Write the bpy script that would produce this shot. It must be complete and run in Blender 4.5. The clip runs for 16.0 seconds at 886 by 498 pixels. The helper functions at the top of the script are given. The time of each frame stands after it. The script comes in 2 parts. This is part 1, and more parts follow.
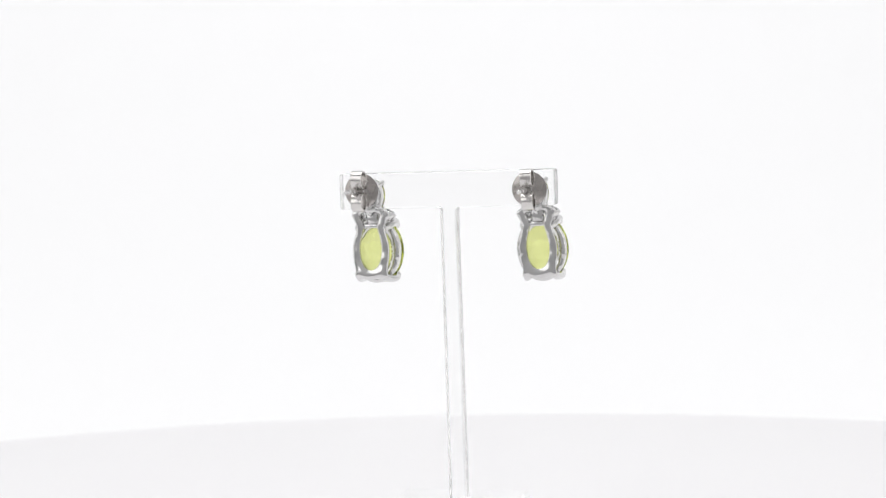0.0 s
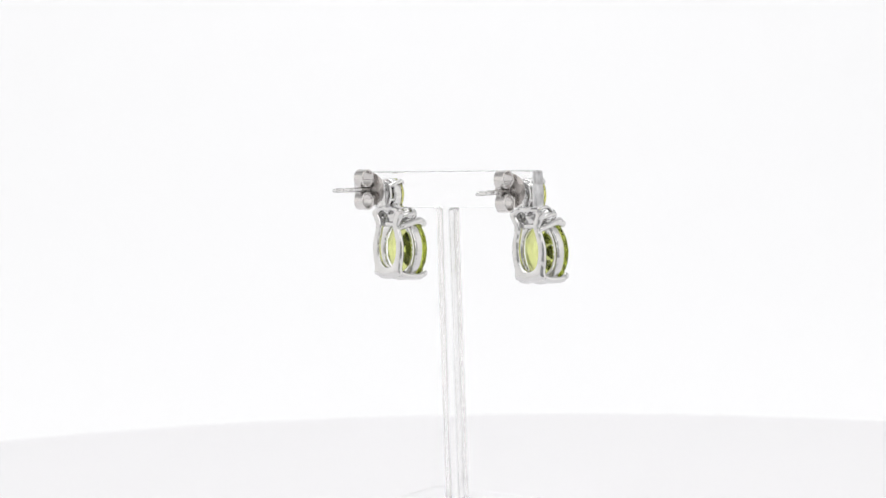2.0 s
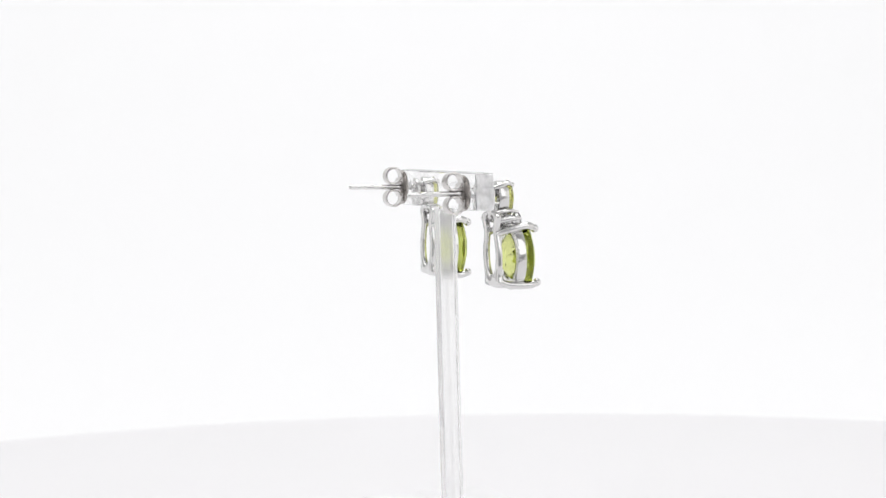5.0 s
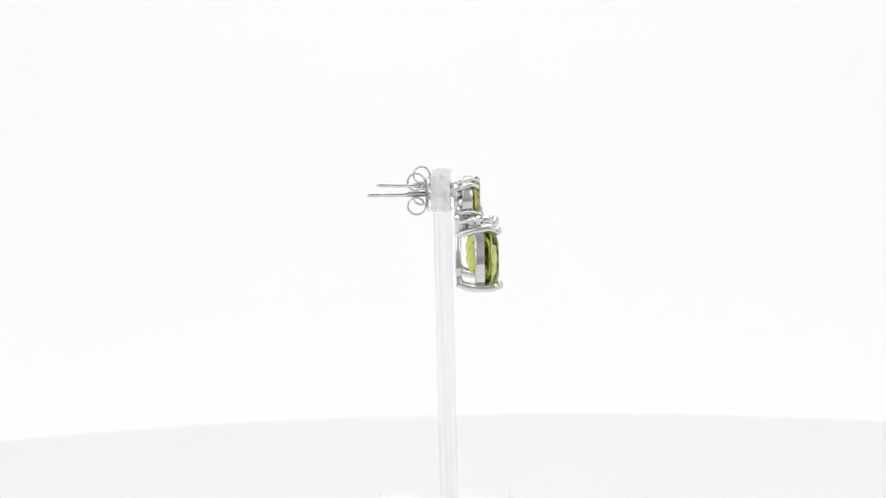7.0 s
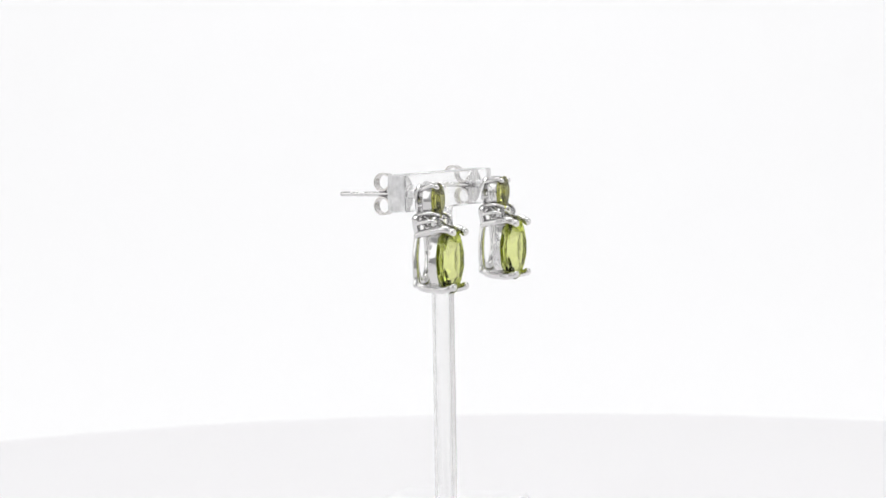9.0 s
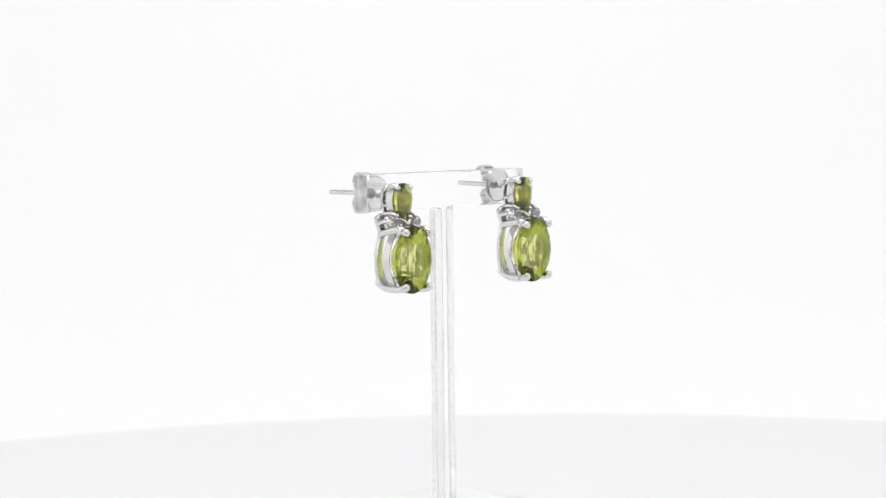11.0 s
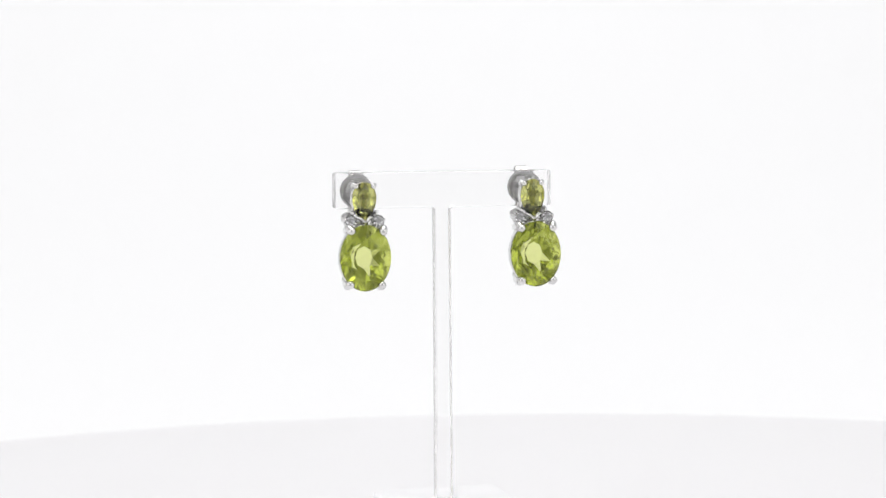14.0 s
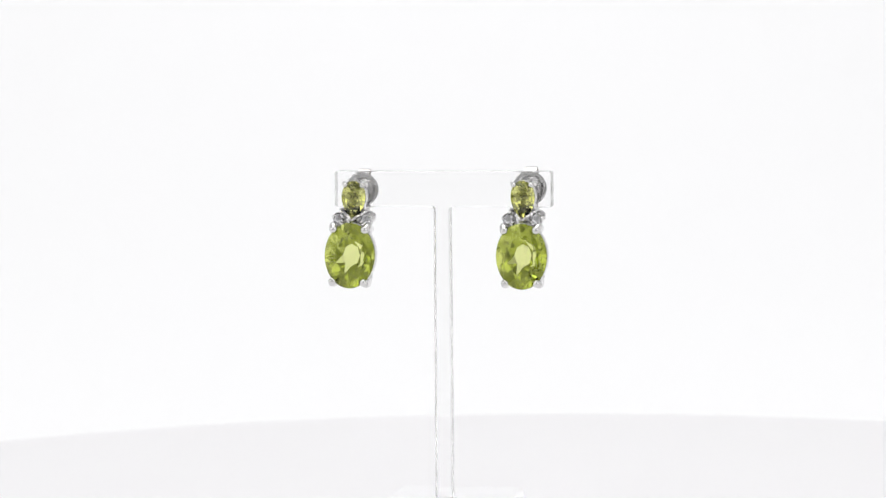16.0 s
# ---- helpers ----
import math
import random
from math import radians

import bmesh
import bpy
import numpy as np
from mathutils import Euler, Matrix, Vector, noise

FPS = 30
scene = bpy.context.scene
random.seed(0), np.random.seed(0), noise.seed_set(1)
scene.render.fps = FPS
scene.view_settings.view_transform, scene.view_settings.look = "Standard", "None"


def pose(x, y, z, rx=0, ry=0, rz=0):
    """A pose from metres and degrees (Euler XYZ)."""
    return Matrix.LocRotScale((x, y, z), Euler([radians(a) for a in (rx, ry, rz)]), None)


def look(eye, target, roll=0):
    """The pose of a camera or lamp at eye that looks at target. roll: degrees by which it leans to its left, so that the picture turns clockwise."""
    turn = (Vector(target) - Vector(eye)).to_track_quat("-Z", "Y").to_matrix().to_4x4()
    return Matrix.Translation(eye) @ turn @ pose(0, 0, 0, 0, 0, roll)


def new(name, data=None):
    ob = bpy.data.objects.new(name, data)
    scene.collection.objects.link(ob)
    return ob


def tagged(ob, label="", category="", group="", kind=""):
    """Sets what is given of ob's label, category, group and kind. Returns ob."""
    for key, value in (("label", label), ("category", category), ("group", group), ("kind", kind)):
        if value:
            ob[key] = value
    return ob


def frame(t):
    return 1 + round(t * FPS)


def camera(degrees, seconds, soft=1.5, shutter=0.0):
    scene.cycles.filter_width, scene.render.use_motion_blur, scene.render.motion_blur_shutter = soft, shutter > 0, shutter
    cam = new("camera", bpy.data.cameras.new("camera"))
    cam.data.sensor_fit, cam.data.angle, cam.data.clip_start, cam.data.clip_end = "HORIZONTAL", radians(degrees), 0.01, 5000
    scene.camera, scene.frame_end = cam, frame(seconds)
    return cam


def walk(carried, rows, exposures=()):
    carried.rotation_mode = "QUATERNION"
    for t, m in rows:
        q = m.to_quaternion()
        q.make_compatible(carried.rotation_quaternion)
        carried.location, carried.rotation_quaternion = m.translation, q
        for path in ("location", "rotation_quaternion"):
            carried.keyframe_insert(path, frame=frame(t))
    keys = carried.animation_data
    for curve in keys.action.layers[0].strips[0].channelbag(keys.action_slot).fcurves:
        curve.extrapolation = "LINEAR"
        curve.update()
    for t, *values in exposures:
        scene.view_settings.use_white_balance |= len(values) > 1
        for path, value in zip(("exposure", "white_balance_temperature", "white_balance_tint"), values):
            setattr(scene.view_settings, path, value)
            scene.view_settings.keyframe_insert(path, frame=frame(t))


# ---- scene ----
from mathutils import Vector as V

MM = 0.001

# camera: stands still before the turntable, looking slightly down
cam = camera(23.38, 16.0, soft=1.4)
EYE = (0.0, -0.24785, 0.0700)
YAW, PITCH, ROLL = -0.110, 4.469, -1.227
way = Euler((0, 0, radians(-YAW))).to_matrix() @ V((0, math.cos(radians(PITCH)), -math.sin(radians(PITCH))))
shot = look(EYE, V(EYE) + way, ROLL)
cam.data.dof.use_dof, cam.data.dof.focus_distance, cam.data.dof.aperture_fstop = True, 0.247, 74
walk(cam, [(0.0, shot), (16.0, shot)])

# ---- light ----
world = bpy.data.worlds.new("studio")
scene.world = world
world.use_nodes = True
world.node_tree.nodes["Background"].inputs[0].default_value = (1.0, 1.0, 1.0, 1)
world.node_tree.nodes["Background"].inputs[1].default_value = 0.0


def area_lamp(name, eye, target, sx, sy, watts, colour=(1, 1, 1)):
    data = bpy.data.lights.new(name, "AREA")
    data.shape, data.size, data.size_y, data.energy, data.color = "RECTANGLE", sx, sy, watts, colour
    ob = new(name, data)
    ob.matrix_world = look(eye, target)
    return ob


area_lamp("softbox_above", (0, 0.10, 0.80), (0, 0.09, 0), 0.55, 0.55, 3.1)
# side and front fills: unseen lamps added to brighten acrylic edges and metal
area_lamp("added_fill_side_a", (-0.66, 0.0, 0.16), (0, 0, 0.08), 0.85, 0.50, 0.60, (1.0, 0.975, 0.955))
area_lamp("added_fill_side_b", (0.66, 0.0, 0.16), (0, 0, 0.08), 0.85, 0.50, 0.60, (1.0, 0.975, 0.955))
area_lamp("added_fill_front_a", (-0.42, -0.50, 0.34), (0, 0, 0.05), 0.42, 0.55, 0.85)
area_lamp("added_fill_front_b", (0.42, -0.50, 0.34), (0, 0, 0.05), 0.42, 0.55, 0.85)


# ---- materials ----
def material(name):
    m = bpy.data.materials.new(name)
    m.use_nodes = True
    nt = m.node_tree
    return m, nt, nt.nodes["Principled BSDF"]


def add_noise(nt, scale, detail=4.0):
    co = nt.nodes.new("ShaderNodeTexCoord")
    n = nt.nodes.new("ShaderNodeTexNoise")
    n.inputs["Scale"].default_value, n.inputs["Detail"].default_value = scale, detail
    nt.links.new(co.outputs["Object"], n.inputs["Vector"])
    return n


def ramp(nt, source, stops):
    r = nt.nodes.new("ShaderNodeValToRGB")
    for k, (at, c) in enumerate(stops):
        e = r.color_ramp.elements[k] if k < 2 else r.color_ramp.elements.new(at)
        e.position, e.color = at, (*c, 1) if len(c) == 3 else c
    nt.links.new(source, r.inputs[0])
    return r


def bump(nt, source, strength, distance, bsdf):
    b = nt.nodes.new("ShaderNodeBump")
    b.inputs["Strength"].default_value, b.inputs["Distance"].default_value = strength, distance
    nt.links.new(source, b.inputs["Height"])
    nt.links.new(b.outputs[0], bsdf.inputs["Normal"])


def metal(name, colour, rough, wear, ripple):
    """Cast and tumbled metal: uneven polish, a slow ripple left by the casting and fine scratches."""
    m, nt, b = material(name)
    b.inputs["Metallic"].default_value = 1.0
    n = add_noise(nt, 900, 5)
    r = ramp(nt, n.outputs[0], [(0.3, [c * (1 - wear) for c in colour]), (0.7, colour)])
    nt.links.new(r.outputs[0], b.inputs["Base Color"])
    g = ramp(nt, n.outputs[0], [(0.3, (rough * 0.6,) * 3), (0.75, (rough * 1.5,) * 3)])
    nt.links.new(g.outputs[0], b.inputs["Roughness"])
    slow, fine = add_noise(nt, 650, 1), add_noise(nt, 3200, 2)
    first, second = nt.nodes.new("ShaderNodeBump"), nt.nodes.new("ShaderNodeBump")
    first.inputs["Strength"].default_value, first.inputs["Distance"].default_value = 1.0, ripple
    second.inputs["Strength"].default_value, second.inputs["Distance"].default_value = 0.2, 0.00004
    nt.links.new(slow.outputs[0], first.inputs["Height"])
    nt.links.new(fine.outputs[0], second.inputs["Height"])
    nt.links.new(first.outputs[0], second.inputs["Normal"])
    nt.links.new(second.outputs[0], b.inputs["Normal"])
    return m


def clear(name, colour, ior, rough):
    m, nt, b = material(name)
    b.inputs["Base Color"].default_value = (*colour, 1)
    b.inputs["Transmission Weight"].default_value = 1.0
    b.inputs["IOR"].default_value = ior
    b.inputs["Roughness"].default_value = rough
    return m, nt, b


SILVER = metal("polished_silver", (0.71, 0.705, 0.70), 0.12, 0.05, 0.00014)
STEEL = metal("stamped_silver", (0.70, 0.68, 0.665), 0.18, 0.14, 0.00014)
DULL = metal("brushed_silver", (0.47, 0.44, 0.42), 0.24, 0.25, 0.0001)


def gem(name, through_tint, inner_tint, ior):
    """Cut stone: lightly tinted where light passes a facet, more deeply at each inner reflection, which stands for a long path."""
    m, nt, b = material(name)
    nt.nodes.remove(b)
    bend, shine = nt.nodes.new("ShaderNodeBsdfRefraction"), nt.nodes.new("ShaderNodeBsdfGlossy")
    bend.inputs["Color"].default_value, shine.inputs["Color"].default_value = (*through_tint, 1), (*inner_tint, 1)
    bend.inputs["IOR"].default_value = ior
    bend.inputs["Roughness"].default_value = shine.inputs["Roughness"].default_value = 0.0
    gloss, mix = nt.nodes.new("ShaderNodeFresnel"), nt.nodes.new("ShaderNodeMixShader")
    gloss.inputs["IOR"].default_value = ior
    nt.links.new(gloss.outputs[0], mix.inputs[0])
    nt.links.new(bend.outputs[0], mix.inputs[1])
    nt.links.new(shine.outputs[0], mix.inputs[2])
    nt.links.new(mix.outputs[0], nt.nodes["Material Output"].inputs[0])
    return m


PERIDOT = gem("peridot", (0.885, 0.905, 0.60), (0.70, 0.735, 0.42), 1.67)
PEAR = gem("pear_peridot", (0.85, 0.855, 0.54), (0.945, 0.945, 0.83), 1.67)
DIAMOND = gem("white_topaz", (0.98, 0.98, 0.985), (0.98, 0.98, 0.985), 1.55)
ACRYLIC = clear("clear_acrylic", (1.0, 1.0, 1.0), 1.42, 0.0)[0]


def sawn(name, rough, low, high, streaks):
    """Sawn or cut acrylic edge: partly clear, partly scattering, with fine saw marks."""
    m, nt, b = clear(name, (0.99, 0.99, 0.99), 1.49, rough)
    n = add_noise(nt, 1.0, 4)
    fit = nt.nodes.new("ShaderNodeMapping")
    fit.inputs["Scale"].default_value = streaks
    nt.links.new(nt.nodes["Texture Coordinate"].outputs["Object"], fit.inputs["Vector"])
    nt.links.new(fit.outputs[0], n.inputs["Vector"])
    bump(nt, n.outputs[0], 0.5, 0.00005, b)
    white = nt.nodes.new("ShaderNodeBsdfDiffuse")
    white.inputs["Color"].default_value = (0.95, 0.95, 0.955, 1)
    tr = nt.nodes.new("ShaderNodeBsdfTranslucent")
    tr.inputs["Color"].default_value = (0.95, 0.95, 0.955, 1)
    both, mix = nt.nodes.new("ShaderNodeMixShader"), nt.nodes.new("ShaderNodeMixShader")
    both.inputs[0].default_value = 0.65
    nt.links.new(white.outputs[0], both.inputs[1])
    nt.links.new(tr.outputs[0], both.inputs[2])
    cloud = ramp(nt, n.outputs[0], [(0.3, (low,) * 3), (0.7, (high,) * 3)])
    nt.links.new(cloud.outputs[0], mix.inputs[0])
    nt.links.new(b.outputs[0], mix.inputs[1])
    nt.links.new(both.outputs[0], mix.inputs[2])
    nt.links.new(mix.outputs[0], nt.nodes["Material Output"].inputs[0])
    return m


FROSTED = sawn("sawn_acrylic", 0.22, 0.40, 0.85, (600, 1400, 900))
BASE = sawn("milky_acrylic", 0.45, 0.45, 0.75, (160, 160, 160))
CUT = sawn("cut_acrylic", 0.24, 0.08, 0.24, (1500, 1500, 12))


def paint(name, colour, rough, scale, depth):
    m, nt, b = material(name)
    n = add_noise(nt, scale, 6)
    r = ramp(nt, n.outputs[0], [(0.25, [c * (1 - depth) for c in colour]), (0.75, colour)])
    nt.links.new(r.outputs[0], b.inputs["Base Color"])
    b.inputs["Roughness"].default_value = rough
    bump(nt, add_noise(nt, scale * 60, 3).outputs[0], 0.15, 0.0001, b)
    return m


PLATTER = paint("white_matt_acrylic", (0.875, 0.867, 0.882), 0.45, 6, 0.02)
PLASTER = paint("white_wall_paint", (0.86, 0.86, 0.86), 0.8, 2, 0.03)
FLOORING = paint("studio_floor", (0.55, 0.545, 0.54), 0.6, 3, 0.1)
DARK = paint("grey_wall_paint", (0.55, 0.55, 0.555), 0.8, 2, 0.06)
CEILING = paint("white_ceiling_paint", (0.84, 0.84, 0.84), 0.8, 2, 0.03)
# emission added to the sheet so the background comes out near white
SWEEP, _, sb = material("glowing_white_acrylic")
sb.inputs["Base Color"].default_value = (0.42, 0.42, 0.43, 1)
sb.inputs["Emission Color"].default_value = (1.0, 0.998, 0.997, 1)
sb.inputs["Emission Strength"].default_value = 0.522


# ---- mesh helpers (lengths in mm) ----
def finish(name, bm, mats, parent=None, label="", smooth=True):
    bmesh.ops.recalc_face_normals(bm, faces=bm.faces[:])
    bmesh.ops.scale(bm, vec=(MM, MM, MM), verts=bm.verts[:])
    me = bpy.data.meshes.new(name)
    bm.to_mesh(me)
    bm.free()
    for m in mats if isinstance(mats, (list, tuple)) else [mats]:
        me.materials.append(m)
    if smooth:
        me.shade_smooth()
        me.set_sharp_from_angle(angle=radians(smooth if smooth is not True else 40))
    ob = new(name, me)
    if parent:
        ob.parent = parent
    if label:
        tagged(ob, label)
    return ob


def part(name, bm, mats, parent, label="", smooth=True):
    return finish(name, bm, mats, parent, label, smooth)


def spline(pts, n, closed=False):
    """n points per span of a Catmull-Rom curve."""
    out, m = [], len(pts)
    pts = [V(q) for q in pts]
    for i in range(m if closed else m - 1):
        if closed:
            a, b, c, d = (pts[(i + k - 1) % m] for k in range(4))
        else:
            b, c = pts[i], pts[i + 1]
            a = pts[i - 1] if i else b * 2 - c
            d = pts[i + 2] if i + 2 < m else c * 2 - b
        for k in range(n):
            t = k / n
            out.append(0.5 * (2 * b + (c - a) * t + (2 * a - 5 * b + 4 * c - d) * t * t + (3 * b - a - 3 * c + d) * t ** 3))
    if not closed:
        out.append(pts[-1])
    return out


def skin(bm, rings, close_rings=False, caps=True):
    rows = [[bm.verts.new(q) for q in r] for r in rings]
    n, pairs = len(rows[0]), list(zip(rows, rows[1:])) + ([(rows[-1], rows[0])] if close_rings else [])
    for a, b in pairs:
        for i in range(n):
            bm.faces.new((a[i], a[(i + 1) % n], b[(i + 1) % n], b[i]))
    if caps and not close_rings:
        bm.faces.new(rows[0][::-1]), bm.faces.new(rows[-1])


def tube(bm, pts, radii, n=3, seg=12, flat=1.0, ball=0.0):
    """A wire along pts with radii, rounded at its ends; ball swells the last end."""
    path = spline(pts, n)
    rad = [max(0.02, q[0]) for q in spline([(r, 0, 0) for r in radii], n)]
    start, end = (path[0] - path[1]).normalized(), (path[-1] - path[-2]).normalized()
    r0, r1 = rad[0], max(rad[-1], ball)
    items = [(path[0] + start * r0 * math.sin(a), r0 * math.cos(a)) for a in (1.45, 1.1, 0.6)]
    items += list(zip(path, rad))
    if ball:
        items += [(path[-1] + end * r1 * (1 - math.cos(a)), r1 * math.sin(a)) for a in (0.9, 1.25, 1.6, 2.0, 2.4, 2.75, 3.0)]
    else:
        items += [(path[-1] + end * r1 * math.sin(a), r1 * math.cos(a)) for a in (0.6, 1.1, 1.45)]
    side, rings = None, []
    for i, (q, r) in enumerate(items):
        d = (items[min(i + 1, len(items) - 1)][0] - items[max(i - 1, 0)][0]).normalized()
        side = d.orthogonal().normalized() if side is None else (side - d * side.dot(d)).normalized()
        up = d.cross(side)
        rings.append([q + side * r * math.cos(k * math.tau / seg) + up * r * flat * math.sin(k * math.tau / seg) for k in range(seg)])
    skin(bm, rings)
    return bm


def wire(pts, radii, **kw):
    return tube(bmesh.new(), pts, radii, **kw)


def band(outer, inner, y0, y1, soft):
    """A closed band between two loops in the x-z plane, from depth y0 to y1, with softened edges."""
    bm = bmesh.new()
    mid = [(a + b) / 2 for a, b in zip(outer, inner)]

    def ring(loop, y, pull):
        out = []
        for q, c in zip(loop, mid):
            d = c - q
            q = q + d.normalized() * min(pull, d.length * 0.8)
            out.append((q[0], y, q[2]))
        return out
    s = soft if y1 > y0 else -soft
    rings = [ring(outer, y0, soft), ring(outer, y0 + s * 0.3, soft * 0.3), ring(outer, y0 + s, 0), ring(outer, y1 - s, 0), ring(outer, y1 - s * 0.3, soft * 0.3), ring(outer, y1, soft),
             ring(inner, y1, soft), ring(inner, y1 - s * 0.3, soft * 0.3), ring(inner, y1 - s, 0), ring(inner, y0 + s, 0), ring(inner, y0 + s * 0.3, soft * 0.3), ring(inner, y0, soft)]
    skin(bm, rings, close_rings=True)
    return bm


def box(bm, x0, x1, y0, y1, z0, z1, soft=0.0, seg=2):
    m = Matrix.Translation(((x0 + x1) / 2, (y0 + y1) / 2, (z0 + z1) / 2)) @ Matrix.Diagonal((x1 - x0, y1 - y0, z1 - z0, 1))
    made = bmesh.ops.create_cube(bm, size=1, matrix=m)
    if soft:
        edges = {e for v in made["verts"] for e in v.link_edges}
        bmesh.ops.bevel(bm, geom=list(edges), offset=soft, segments=seg, affect="EDGES", profile=0.5)
    return bm


# ---- setting ----
def room():
    def slab(name, x0, x1, y0, y1, z0, z1, mat, label):
        ob = finish(name, box(bmesh.new(), x0, x1, y0, y1, z0, z1), mat, smooth=False)
        tagged(ob, label, name.split("_")[0], kind="structure")
    w, lo, hi = 780, -800, 1050
    slab("floor", -w, w, -w, w, lo - 50, lo, FLOORING, "plain light grey studio floor")
    slab("ceiling", -w - 60, w + 60, -w - 60, w + 60, hi, hi + 60, CEILING, "plain white painted studio ceiling")
    # unseen walls added to close the space; white ones bounce light back
    slab("wall_north", -w - 60, w + 60, w, w + 60, lo, hi, PLASTER, "unseen plain white wall, added to bounce light")
    # added behind the camera, grey so that stones and silver reflect darker tones
    slab("wall_south", -w, w, -680, -620, lo, hi, DARK, "unseen plain grey wall, added behind the camera for dark reflections")
    slab("wall_east", w, w + 60, -w, w, lo, hi, PLASTER, "unseen plain white wall, added to bounce light")
    slab("wall_west", -w - 60, -w, -w, w, lo, hi, PLASTER, "unseen plain white wall, added to bounce light")


TABLE_Z = -46.0


def sweep():
    """White translucent sheet with added glow, curving from the table up into the background."""
    bm = bmesh.new()
    prof = [(-420, TABLE_Z), (300, TABLE_Z)]
    prof += [(300 + 350 * math.sin(a), TABLE_Z + 350 * (1 - math.cos(a))) for a in [radians(k * 6) for k in range(1, 15)]]
    prof += [(665, 700), (672, 900)]
    rings = []
    for x in (-560, 560):
        rings.append([(x, y, z) for y, z in prof] + [(x, y + 4, z - 4) for y, z in reversed(prof)])
    skin(bm, rings)
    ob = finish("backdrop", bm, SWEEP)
    tagged(ob, "seamless white acrylic sweep behind the turntable, with added glow", "backdrop", kind="structure")
    bm = bmesh.new()
    box(bm, -560, 560, -420, 420, TABLE_Z - 34, TABLE_Z - 5, 2)
    for sx in (-1, 1):
        for y in (-380, 380):
            box(bm, sx * 520 - 25, sx * 520 + 25, y - 25, y + 25, -800, TABLE_Z - 34)
    tagged(finish("support_table", bm, PLASTER), "plain white table carrying the white sweep", "table", kind="structure")


def turntable():
    root = tagged(new("turntable"), "round white matt turntable carrying the clear earring stand", "turntable")

    def lathe(prof, seg=128):
        bm = bmesh.new()
        skin(bm, [[(r * math.cos(k * math.tau / seg), r * math.sin(k * math.tau / seg), z) for k in range(seg)] for r, z in prof])
        return bm
    part("platter", lathe([(1, -12), (197, -12), (199.4, -11), (200, -9), (200, -1.5), (199.6, -0.5), (198.6, 0), (1, 0)]), PLATTER, root)
    part("foot", lathe([(1, TABLE_Z), (150, TABLE_Z), (152, TABLE_Z + 2), (152, -14), (150, -12), (1, -12)]), PLATTER, root)
    return root


# ---- earring stand ----
BASE_TOP = 21.1


def earring_stand():
    root = tagged(new("earring_stand"), "clear acrylic T-bar earring stand with square base block", "display stand")
    # T plate: outline in x-z with rounded inner corners and two holes for the ear posts
    bar_l, bar_r, bar_b, bar_t = -12.75, 12.75, -2.08, 2.08
    pw, fil = 0.93, 0.35
    px, drop = -0.1, 36.4

    def arc(cx, cz, r, a0, a1, n=6):
        return [(cx + r * math.cos(radians(a0 + (a1 - a0) * k / n)), cz + r * math.sin(radians(a0 + (a1 - a0) * k / n))) for k in range(n + 1)]
    out = arc(bar_l + 0.25, bar_t - 0.25, 0.25, 180, 90, 3) + arc(bar_r - 0.25, bar_t - 0.25, 0.25, 90, 0, 3) + arc(bar_r - 0.25, bar_b + 0.25, 0.25, 0, -90, 3)
    out += arc(px + pw + fil, bar_b - fil, fil, 90, 180)
    out += [(px + pw + 0.05, -drop), (px - pw - 0.05, -drop)]
    out += arc(px - pw - fil, bar_b - fil, fil, 0, 90) + arc(bar_l + 0.25, bar_b + 0.25, 0.25, 270, 180, 3)
    loops = [out]
    for hx, hz in ((-9.9, -0.16), (9.95, 0.24)):
        loops.append([(hx + 0.45 * math.cos(k * math.tau / 16), hz + 0.45 * math.sin(k * math.tau / 16)) for k in range(16)])
    bm = bmesh.new()
    for lp in loops:
        vs = [bm.verts.new((x, -1.07, z)) for x, z in lp]
        for a, b in zip(vs, vs[1:] + vs[:1]):
            bm.edges.new((a, b))
    bmesh.ops.triangle_fill(bm, edges=bm.edges[:], use_dissolve=False, use_beauty=True)
    made = bmesh.ops.extrude_face_region(bm, geom=bm.faces[:] + bm.edges[:] + bm.verts[:])
    bmesh.ops.translate(bm, vec=(0, 2.14, 0), verts=[g for g in made["geom"] if isinstance(g, bmesh.types.BMVert)])
    bmesh.ops.recalc_face_normals(bm, faces=bm.faces[:])
    rim = [e for e in bm.edges if len(e.link_faces) == 2 and abs(abs(e.link_faces[0].normal.y) - abs(e.link_faces[1].normal.y)) > 0.9]
    bmesh.ops.bevel(bm, geom=rim, offset=0.17, segments=3, affect="EDGES", profile=0.5)
    for f in bm.faces:
        c = f.calc_center_median()
        f.material_index = 0 if abs(f.normal.y) > 0.95 else 1 if abs(c.x) > 12.4 else 2
    tee = part("t_bar", bm, [ACRYLIC, FROSTED, CUT], root, "clear acrylic T plate with sawn frosted bar ends", smooth=False)
    tee.matrix_basis = pose(-0.35 * MM, 0.38 * MM, 57.6 * MM, 0, 0.8, 0)
    tee.visible_shadow = False
    bm = box(bmesh.new(), -7.9, 7.2, -6.9, 8.8, 0.05, BASE_TOP, 0.35, 3)
    block = part("base_block", bm, BASE, root, "square block of milky clear acrylic", smooth=False)
    block.visible_shadow = False
    bm = bmesh.new()
    collar = spline([(-1.35, -0.95, 0), (0, -1.1, 0), (1.3, -0.9, 0), (1.5, 0, 0), (1.25, 1.0, 0), (0, 1.15, 0), (-1.4, 1.0, 0), (-1.55, 0, 0)], 4, True)
    c0 = V((-0.75, 0.4, BASE_TOP))
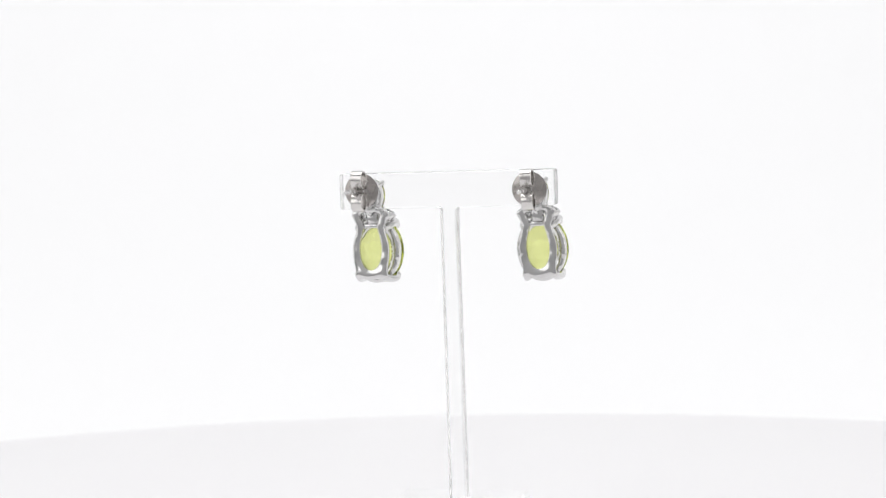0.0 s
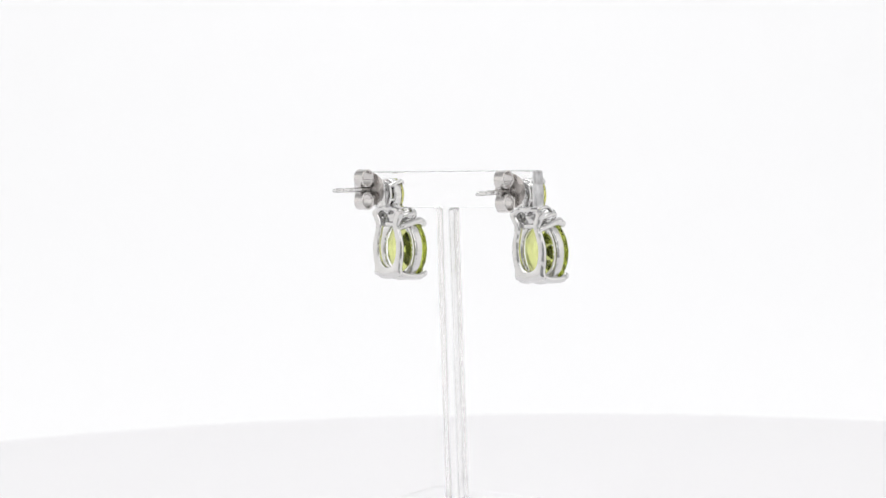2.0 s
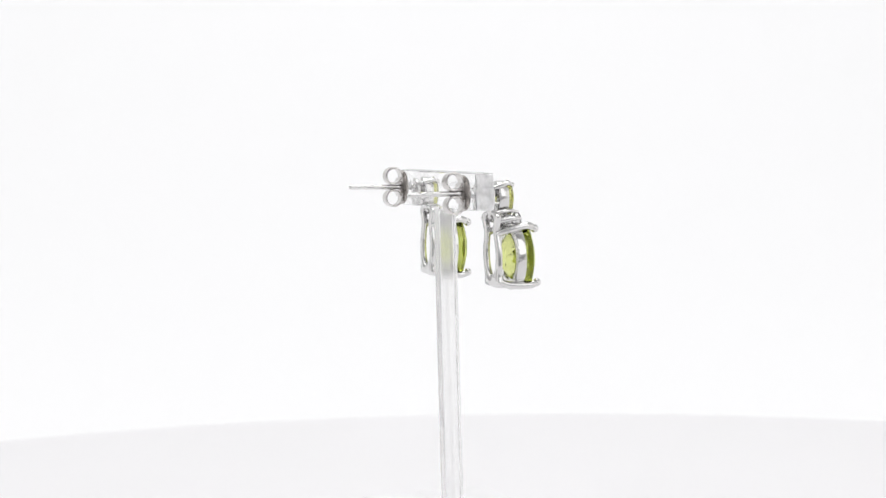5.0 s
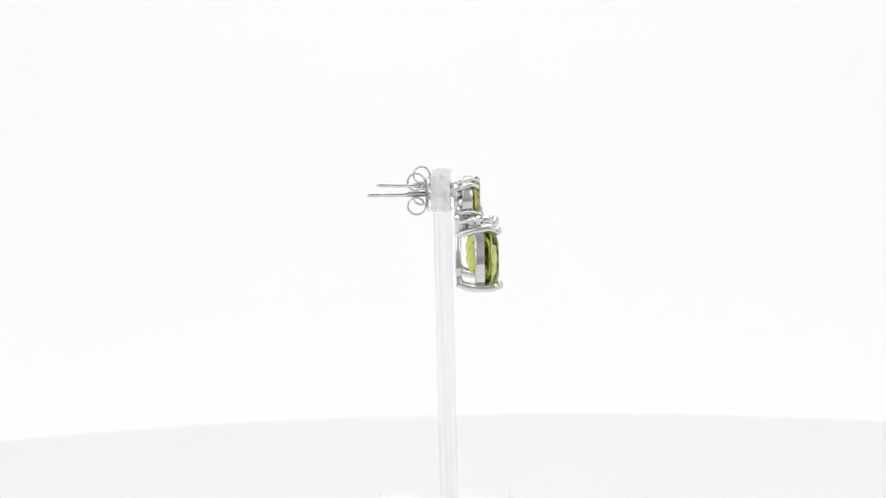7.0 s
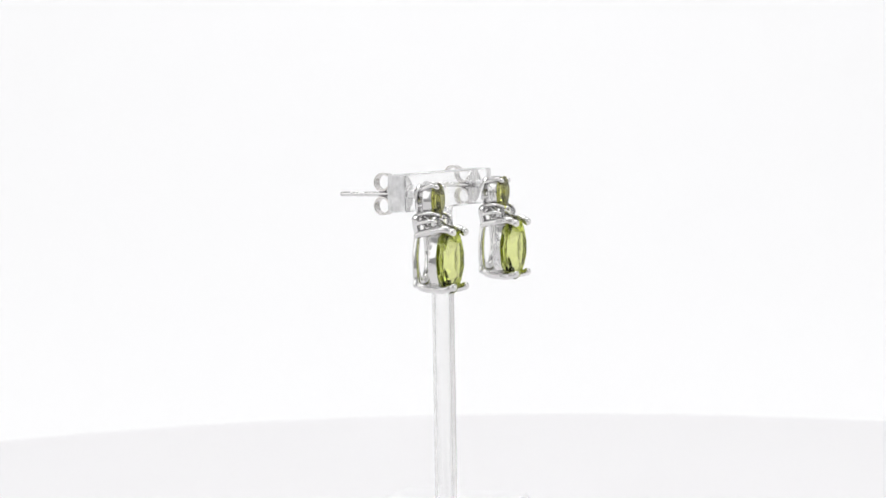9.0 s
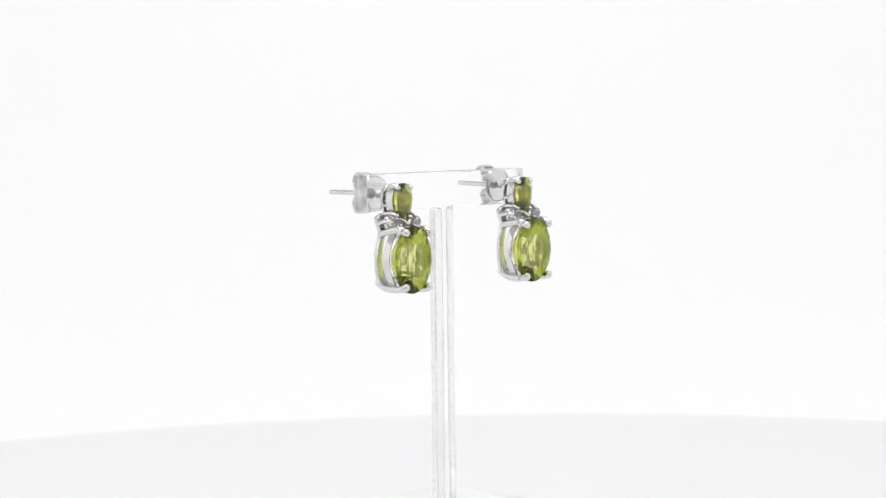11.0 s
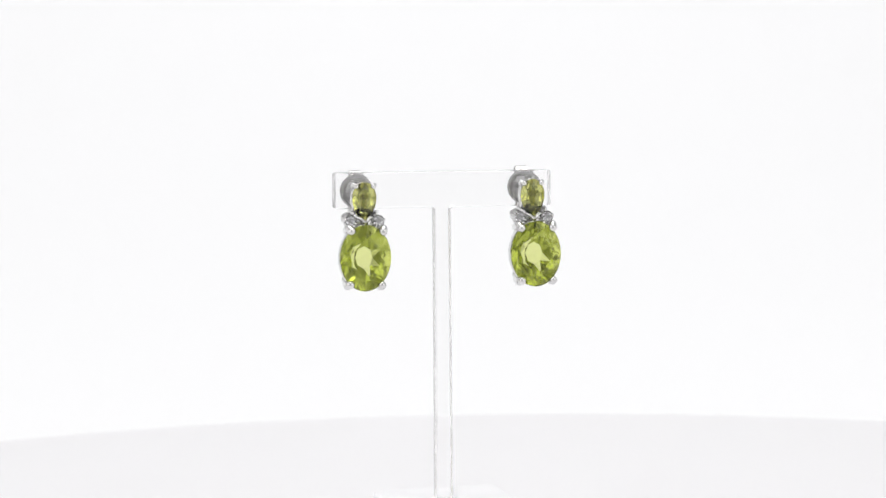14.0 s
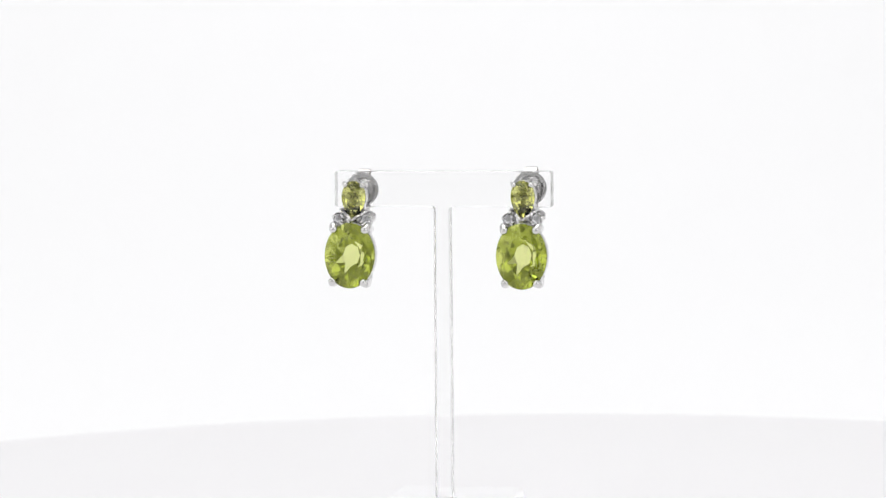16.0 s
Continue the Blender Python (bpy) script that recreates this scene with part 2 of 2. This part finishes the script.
    skin(bm, [[c0 + V((q.x * s, q.y * s * 1.25, z)) for q in collar] for s, z in ((1.0, 0.02), (0.95, 0.1), (0.8, 0.17), (0.72, 0.2))])
    part("glue_bead", bm, BASE, root, "cloudy bead of dried glue round the post foot")
    return root


# ---- earrings ----
def ellipse(rx, rz, cz, n=48, y=0.0):
    return [V((rx * math.cos(k * math.tau / n), y, cz + rz * math.sin(k * math.tau / n))) for k in range(n)]


def oval(a):
    return 2.93 * math.cos(a), 3.78 * math.sin(a)


def pear(a):
    """Pear outline pointing down."""
    c, s = math.cos(a), math.sin(a)
    return 1.4 * c * (1.0 if s > 0 else 1 - 0.16 * s * s), (1.8 if s > 0 else 2.45) * s


def cut_stone(outline, cx, cz, girdle, crown, pavilion, seed=0, uneven=0.012):
    """A mixed cut of eight sides: table, stars, bezels and halves above the girdle; a full pavilion of three tiers of broad facets below it."""
    bm, rnd = bmesh.new(), random.Random(seed)

    def ring(n, k, shift, y, wild=0.0):
        for i in range(n):
            x, z = outline((i + shift) * math.tau / n + 0.0001)
            f = k * (1 + wild * rnd.uniform(-1, 1))
            bm.verts.new((cx + x * f, y + wild * pavilion * rnd.uniform(-1, 1), cz + z * f))
    thin = 0.014 * pavilion
    ring(8, 0.534, 0.5, girdle - crown)
    ring(8, 0.77, 0.0, girdle - crown * 0.6)
    ring(16, 0.99, 0.0, girdle - thin * 3.5)
    ring(32, 1.0, 0.0, girdle - thin)
    ring(32, 1.0, 0.0, girdle + thin)
    ring(8, 0.985, 0.5, girdle + thin * 3)
    ring(8, 0.658, 0.5, girdle + pavilion * 0.56, uneven)
    ring(8, 0.34, 0.0, girdle + pavilion * 0.9, uneven)
    ring(2, 0.05, 0.25, girdle + pavilion)
    bmesh.ops.convex_hull(bm, input=bm.verts[:])
    bmesh.ops.dissolve_limit(bm, angle_limit=radians(1.5), verts=bm.verts[:], edges=bm.edges[:])
    return bm


def seat_ring(profile, cz, n=144):
    """A closed oval ring whose section is the loop of (half width, half height, depth), with a crumbly cast edge at its back."""
    bm, rnd = bmesh.new(), random.Random(4)
    rings = []
    for j, (rx, rz, y) in enumerate(profile):
        rough = 0.022 if j in (0, 1, 3, 4) else 0.004
        rings.append([(q.x * (1 + rough * 0.4 * rnd.uniform(-1, 1)), y + rough * rnd.uniform(-1, 1), cz + (q.z - cz) * (1 + rough * 0.3 * rnd.uniform(-1, 1))) for q in ellipse(rx, rz, cz, n)])
    skin(bm, rings, close_rings=True)
    return bm


OVAL_Z = -7.28


def earring(seed):
    root = tagged(new("gemstone_earring"), "silver stud earring with oval and pear green stones", "earring", "pair of earrings on the stand")
    # open back frame, a vase outline
    half_out = [(0, -2.1), (1.35, -2.2), (2.18, -2.75), (1.9, -3.6), (1.6, -4.4), (1.8, -5.3), (2.1, -6.6), (2.05, -8.2), (1.85, -9.4), (1.8, -10.3), (0, -10.5)]
    half_in = [(0, -2.6), (0.9, -2.65), (1.35, -3.0), (1.02, -3.7), (0.9, -4.4), (1.15, -5.3), (1.42, -6.6), (1.32, -8.0), (0.95, -8.85), (0.5, -9.25), (0, -9.38)]

    def whole(h):
        return spline([(x, 0, z) for x, z in h] + [(-x, 0, z) for x, z in h[-2:0:-1]], 4, True)
    half_out, half_in = [(x * 1.04, z) for x, z in half_out], [(x * 0.92, z) for x, z in half_in]
    part("back_frame", band(whole(half_out), whole(half_in), -0.4, -1.0, 0.17), SILVER, root, "polished silver vase-shaped open back frame", smooth=28)
    # gallery band round the oval stone
    section = [(1.92, -2.62), (1.97, -2.56), (2.4, -2.52), (2.76, -2.53), (2.87, -2.6), (2.89, -2.75), (2.89, -3.48), (2.87, -3.58), (2.8, -3.61), (2.72, -3.56), (2.45, -3.2), (2.03, -2.75)]
    part("gallery_band", seat_ring([(r, r + 0.87, y) for r, y in section], OVAL_Z), SILVER, root, smooth=50)
    part("oval_stone", cut_stone(oval, 0, OVAL_Z, -4.37, 0.82, 2.8, seed), PERIDOT, root, "oval faceted green peridot", smooth=False)
    for sx in (-1, 1):
        part("prong", wire([(sx * 1.6, -0.85, -9.3), (sx * 1.6, -0.95, -10.0), (sx * 1.7, -1.7, -10.4), (sx * 1.9, -3.3, -10.55), (sx * 1.95, -4.3, -10.5), (sx * 1.9, -4.7, -10.4)], [0.22, 0.36, 0.43, 0.43, 0.43, 0.43], ball=0.47), SILVER, root)
        part("prong", wire([(sx * 1.5, -0.75, -4.65), (sx * 1.8, -1.6, -4.35), (sx * 1.95, -3.4, -4.0), (sx * 2.0, -4.2, -3.9), (sx * 1.92, -4.65, -4.05)], [0.36, 0.42, 0.46, 0.46, 0.45], ball=0.48), SILVER, root)
    # pear setting above
    def pear_loop(k, n=72):
        return [V((pear(a)[0] * k, 0, -0.55 + pear(a)[1] * k)) for a in [i * math.tau / n for i in range(n)]]
    part("pear_back", band(pear_loop(0.92), pear_loop(0.2), -0.35, -0.75, 0.12), SILVER, root)
    bm = bmesh.new()
    skin(bm, [[(q.x, y, q.z) for q in pear_loop(k)] for k, y in ((0.25, -1.32), (0.3, -1.26), (0.93, -1.24), (0.99, -1.32), (1.0, -1.5), (1.0, -2.3), (0.97, -2.4), (0.9, -2.42), (0.84, -2.36), (0.35, -1.5))], close_rings=True)
    part("pear_band", bm, SILVER, root, smooth=50)
    part("pear_stone", cut_stone(pear, 0, -0.55, -2.8, 0.45, 1.22, seed + 5, 0.02), PEAR, root, "pear-cut olive green peridot", smooth=False)
    for sx in (-1, 1):
        part("prong", wire([(sx * 0.95, -0.6, 0.35), (sx * 1.15, -1.4, 0.62), (sx * 1.25, -2.3, 0.9), (sx * 1.12, -2.65, 0.82)], [0.24, 0.26, 0.26, 0.24], ball=0.31), SILVER, root)
        part("strut", wire([(sx * 0.95, -0.6, -1.3), (sx * 1.0, -1.4, -1.25), (sx * 0.98, -2.0, -1.2)], [0.2, 0.2, 0.2]), SILVER, root)
    bm = wire([(-0.85, -3.15, -2.75), (-0.4, -3.4, -2.95), (0, -3.5, -3.38), (0.4, -3.4, -2.95), (0.85, -3.15, -2.75)], [0.14, 0.18, 0.22, 0.18, 0.14], seg=10)
    tube(bm, [(0, -0.6, -2.75), (0, -1.8, -3.05), (0, -3.4, -3.3)], [0.3, 0.24, 0.18], seg=10)
    part("bridge", box(bmesh.new(), -0.72, 0.72, -2.0, -1.15, -4.1, -2.5, 0.2, 3), SILVER, root)
    part("crossbar", box(bmesh.new(), -1.15, 1.15, -1.6, -0.8, -4.5, -3.95, 0.16, 3), SILVER, root)
    part("v_prong", bm, SILVER, root)
    # small white stones at the waist, each in a cup with bead prongs
    for sx in (-1, 1):
        cx, cz = sx * 1.62, -3.1
        part("white_stone", cut_stone(lambda a: (0.66 * math.cos(a), 0.66 * math.sin(a)), cx, cz, -3.3, 0.2, 0.56), DIAMOND, root, "tiny round white stone", smooth=False)
        loop = [V((cx + 0.68 * math.cos(a), 0, cz + 0.68 * math.sin(a))) for a in [i * math.tau / 24 for i in range(24)]]
        hole = [V((cx + 0.5 * math.cos(a), 0, cz + 0.5 * math.sin(a))) for a in [i * math.tau / 24 for i in range(24)]]
        part("stone_cup", band(loop, hole, -2.75, -3.2, 0.06), SILVER, root)
        bm = bmesh.new()
        skin(bm, [[(cx - sx * d + r * math.cos(a), y, cz + r * math.sin(a)) for a in [k * math.tau / 20 for k in range(20)]] for r, y, d in ((0.28, -1.2, 0.4), (0.34, -1.25, 0.4), (0.5, -1.9, 0.18), (0.62, -2.2, 0.02), (0.5, -2.35, 0.0), (0.2, -2.3, 0.0))])
        part("stone_seat", bm, SILVER, root)
        part("prong", wire([(sx * 1.75, -0.7, -3.35), (sx * 2.15, -1.5, -3.15), (sx * 2.3, -2.5, -3.0), (sx * 2.22, -3.05, -3.05)], [0.26, 0.26, 0.24, 0.17], ball=0.2), SILVER, root)
        part("prong", wire([(sx * 1.35, -0.7, -2.4), (sx * 1.5, -1.6, -2.2), (sx * 1.5, -2.5, -2.15), (sx * 1.42, -3.1, -2.3)], [0.24, 0.24, 0.22, 0.16], ball=0.2), SILVER, root)
        part("prong", wire([(sx * 1.0, -2.0, -3.5), (sx * 1.02, -2.8, -3.55), (sx * 1.05, -3.4, -3.5)], [0.16, 0.15, 0.14], ball=0.17), SILVER, root)
        part("prong", wire([(sx * 1.75, -2.0, -3.75), (sx * 1.8, -2.8, -3.75), (sx * 1.72, -3.35, -3.65)], [0.16, 0.15, 0.14], ball=0.17), SILVER, root)
    # ear post with a groove near its tip
    part("ear_post", wire([(0, -0.5, 0), (0, 2.0, 0), (0, 5.8, 0), (0, 6.05, 0), (0, 6.25, 0), (0, 6.5, 0), (0, 7.3, 0), (0, 7.5, 0), (0, 7.7, 0), (0, 7.95, 0), (0, 9.0, 0)], [0.3, 0.29, 0.29, 0.25, 0.25, 0.29, 0.29, 0.24, 0.24, 0.29, 0.27], n=3, seg=14), SILVER, root)
    part("post_pad", wire([(0, -0.95, 0), (0, -0.5, 0), (0, -0.25, 0)], [0.75, 0.7, 0.45], n=2, seg=16), SILVER, root)
    # butterfly back: dished disc and two curled wings
    bm = bmesh.new()
    prof = [(0.34, 2.62), (0.6, 2.6), (1.3, 2.5), (1.85, 2.42), (2.0, 2.46), (2.02, 2.54), (1.85, 2.6), (1.3, 2.68), (0.6, 2.8), (0.34, 2.84)]
    skin(bm, [[(r * math.cos(k * math.tau / 40), y, r * 0.99 * math.sin(k * math.tau / 40)) for k in range(40)] for r, y in prof], close_rings=True)
    bmesh.ops.recalc_face_normals(bm, faces=bm.faces[:])
    for f in bm.faces:
        f.material_index = 1 if f.normal.y < 0 else 0
    nut = part("butterfly_back", bm, [DULL, SILVER], root, "silver butterfly back with two curled wings")
    for sz in (-1, 1):
        path = []
        for k in range(27):
            a = radians(160 - k * 12.5)
            r = 1.02 - 0.16 * k / 26
            path.append(V((0, 3.82 + r * math.cos(a), sz * (1.28 + r * math.sin(a)))))
        path = [V((0, 2.72, sz * 0.75))] + [V((0, 2.78, sz * 1.25))] + path
        rings = []
        for i, q in enumerate(path):
            d = (path[min(i + 1, len(path) - 1)] - path[max(i - 1, 0)]).normalized()
            nrm = V((0, -d.z, d.y)) * 0.11
            w = 0.78 - 0.12 * abs(math.sin(i * 0.11))
            rings.append([q + nrm + V((-w + 0.05, 0, 0)), q + nrm + V((w - 0.05, 0, 0)), q + nrm * 0.4 + V((w, 0, 0)), q - nrm * 0.4 + V((w, 0, 0)), q - nrm + V((w - 0.05, 0, 0)), q - nrm + V((-w + 0.05, 0, 0)), q - nrm * 0.4 + V((-w, 0, 0)), q + nrm * 0.4 + V((-w, 0, 0))])
        bm = bmesh.new()
        skin(bm, rings)
        part("wing", bm, STEEL, nut)
    return root


room()
sweep()
TABLE = turntable()
STAND = earring_stand()
EARRING_A = earring(3)
EARRING_B = earring(8)


def motions():
    """Everything on the platter turns with it, at one steady pace."""
    seats = [(TABLE, Matrix()), (STAND, Matrix()),
             (EARRING_A, pose(-10.2 * MM, -0.70 * MM, 57.6 * MM, 0, 2.6, 1.0)),
             (EARRING_B, pose(9.55 * MM, -0.70 * MM, 57.47 * MM, 1.6, 0.3, -1.5))]
    for thing, seat in seats:
        walk(thing, [(k / 2, pose(0, 0, 0, 0, 0, 77.916 - 11.032 * (k / 2 - 8)) @ seat) for k in range(33)])


motions()
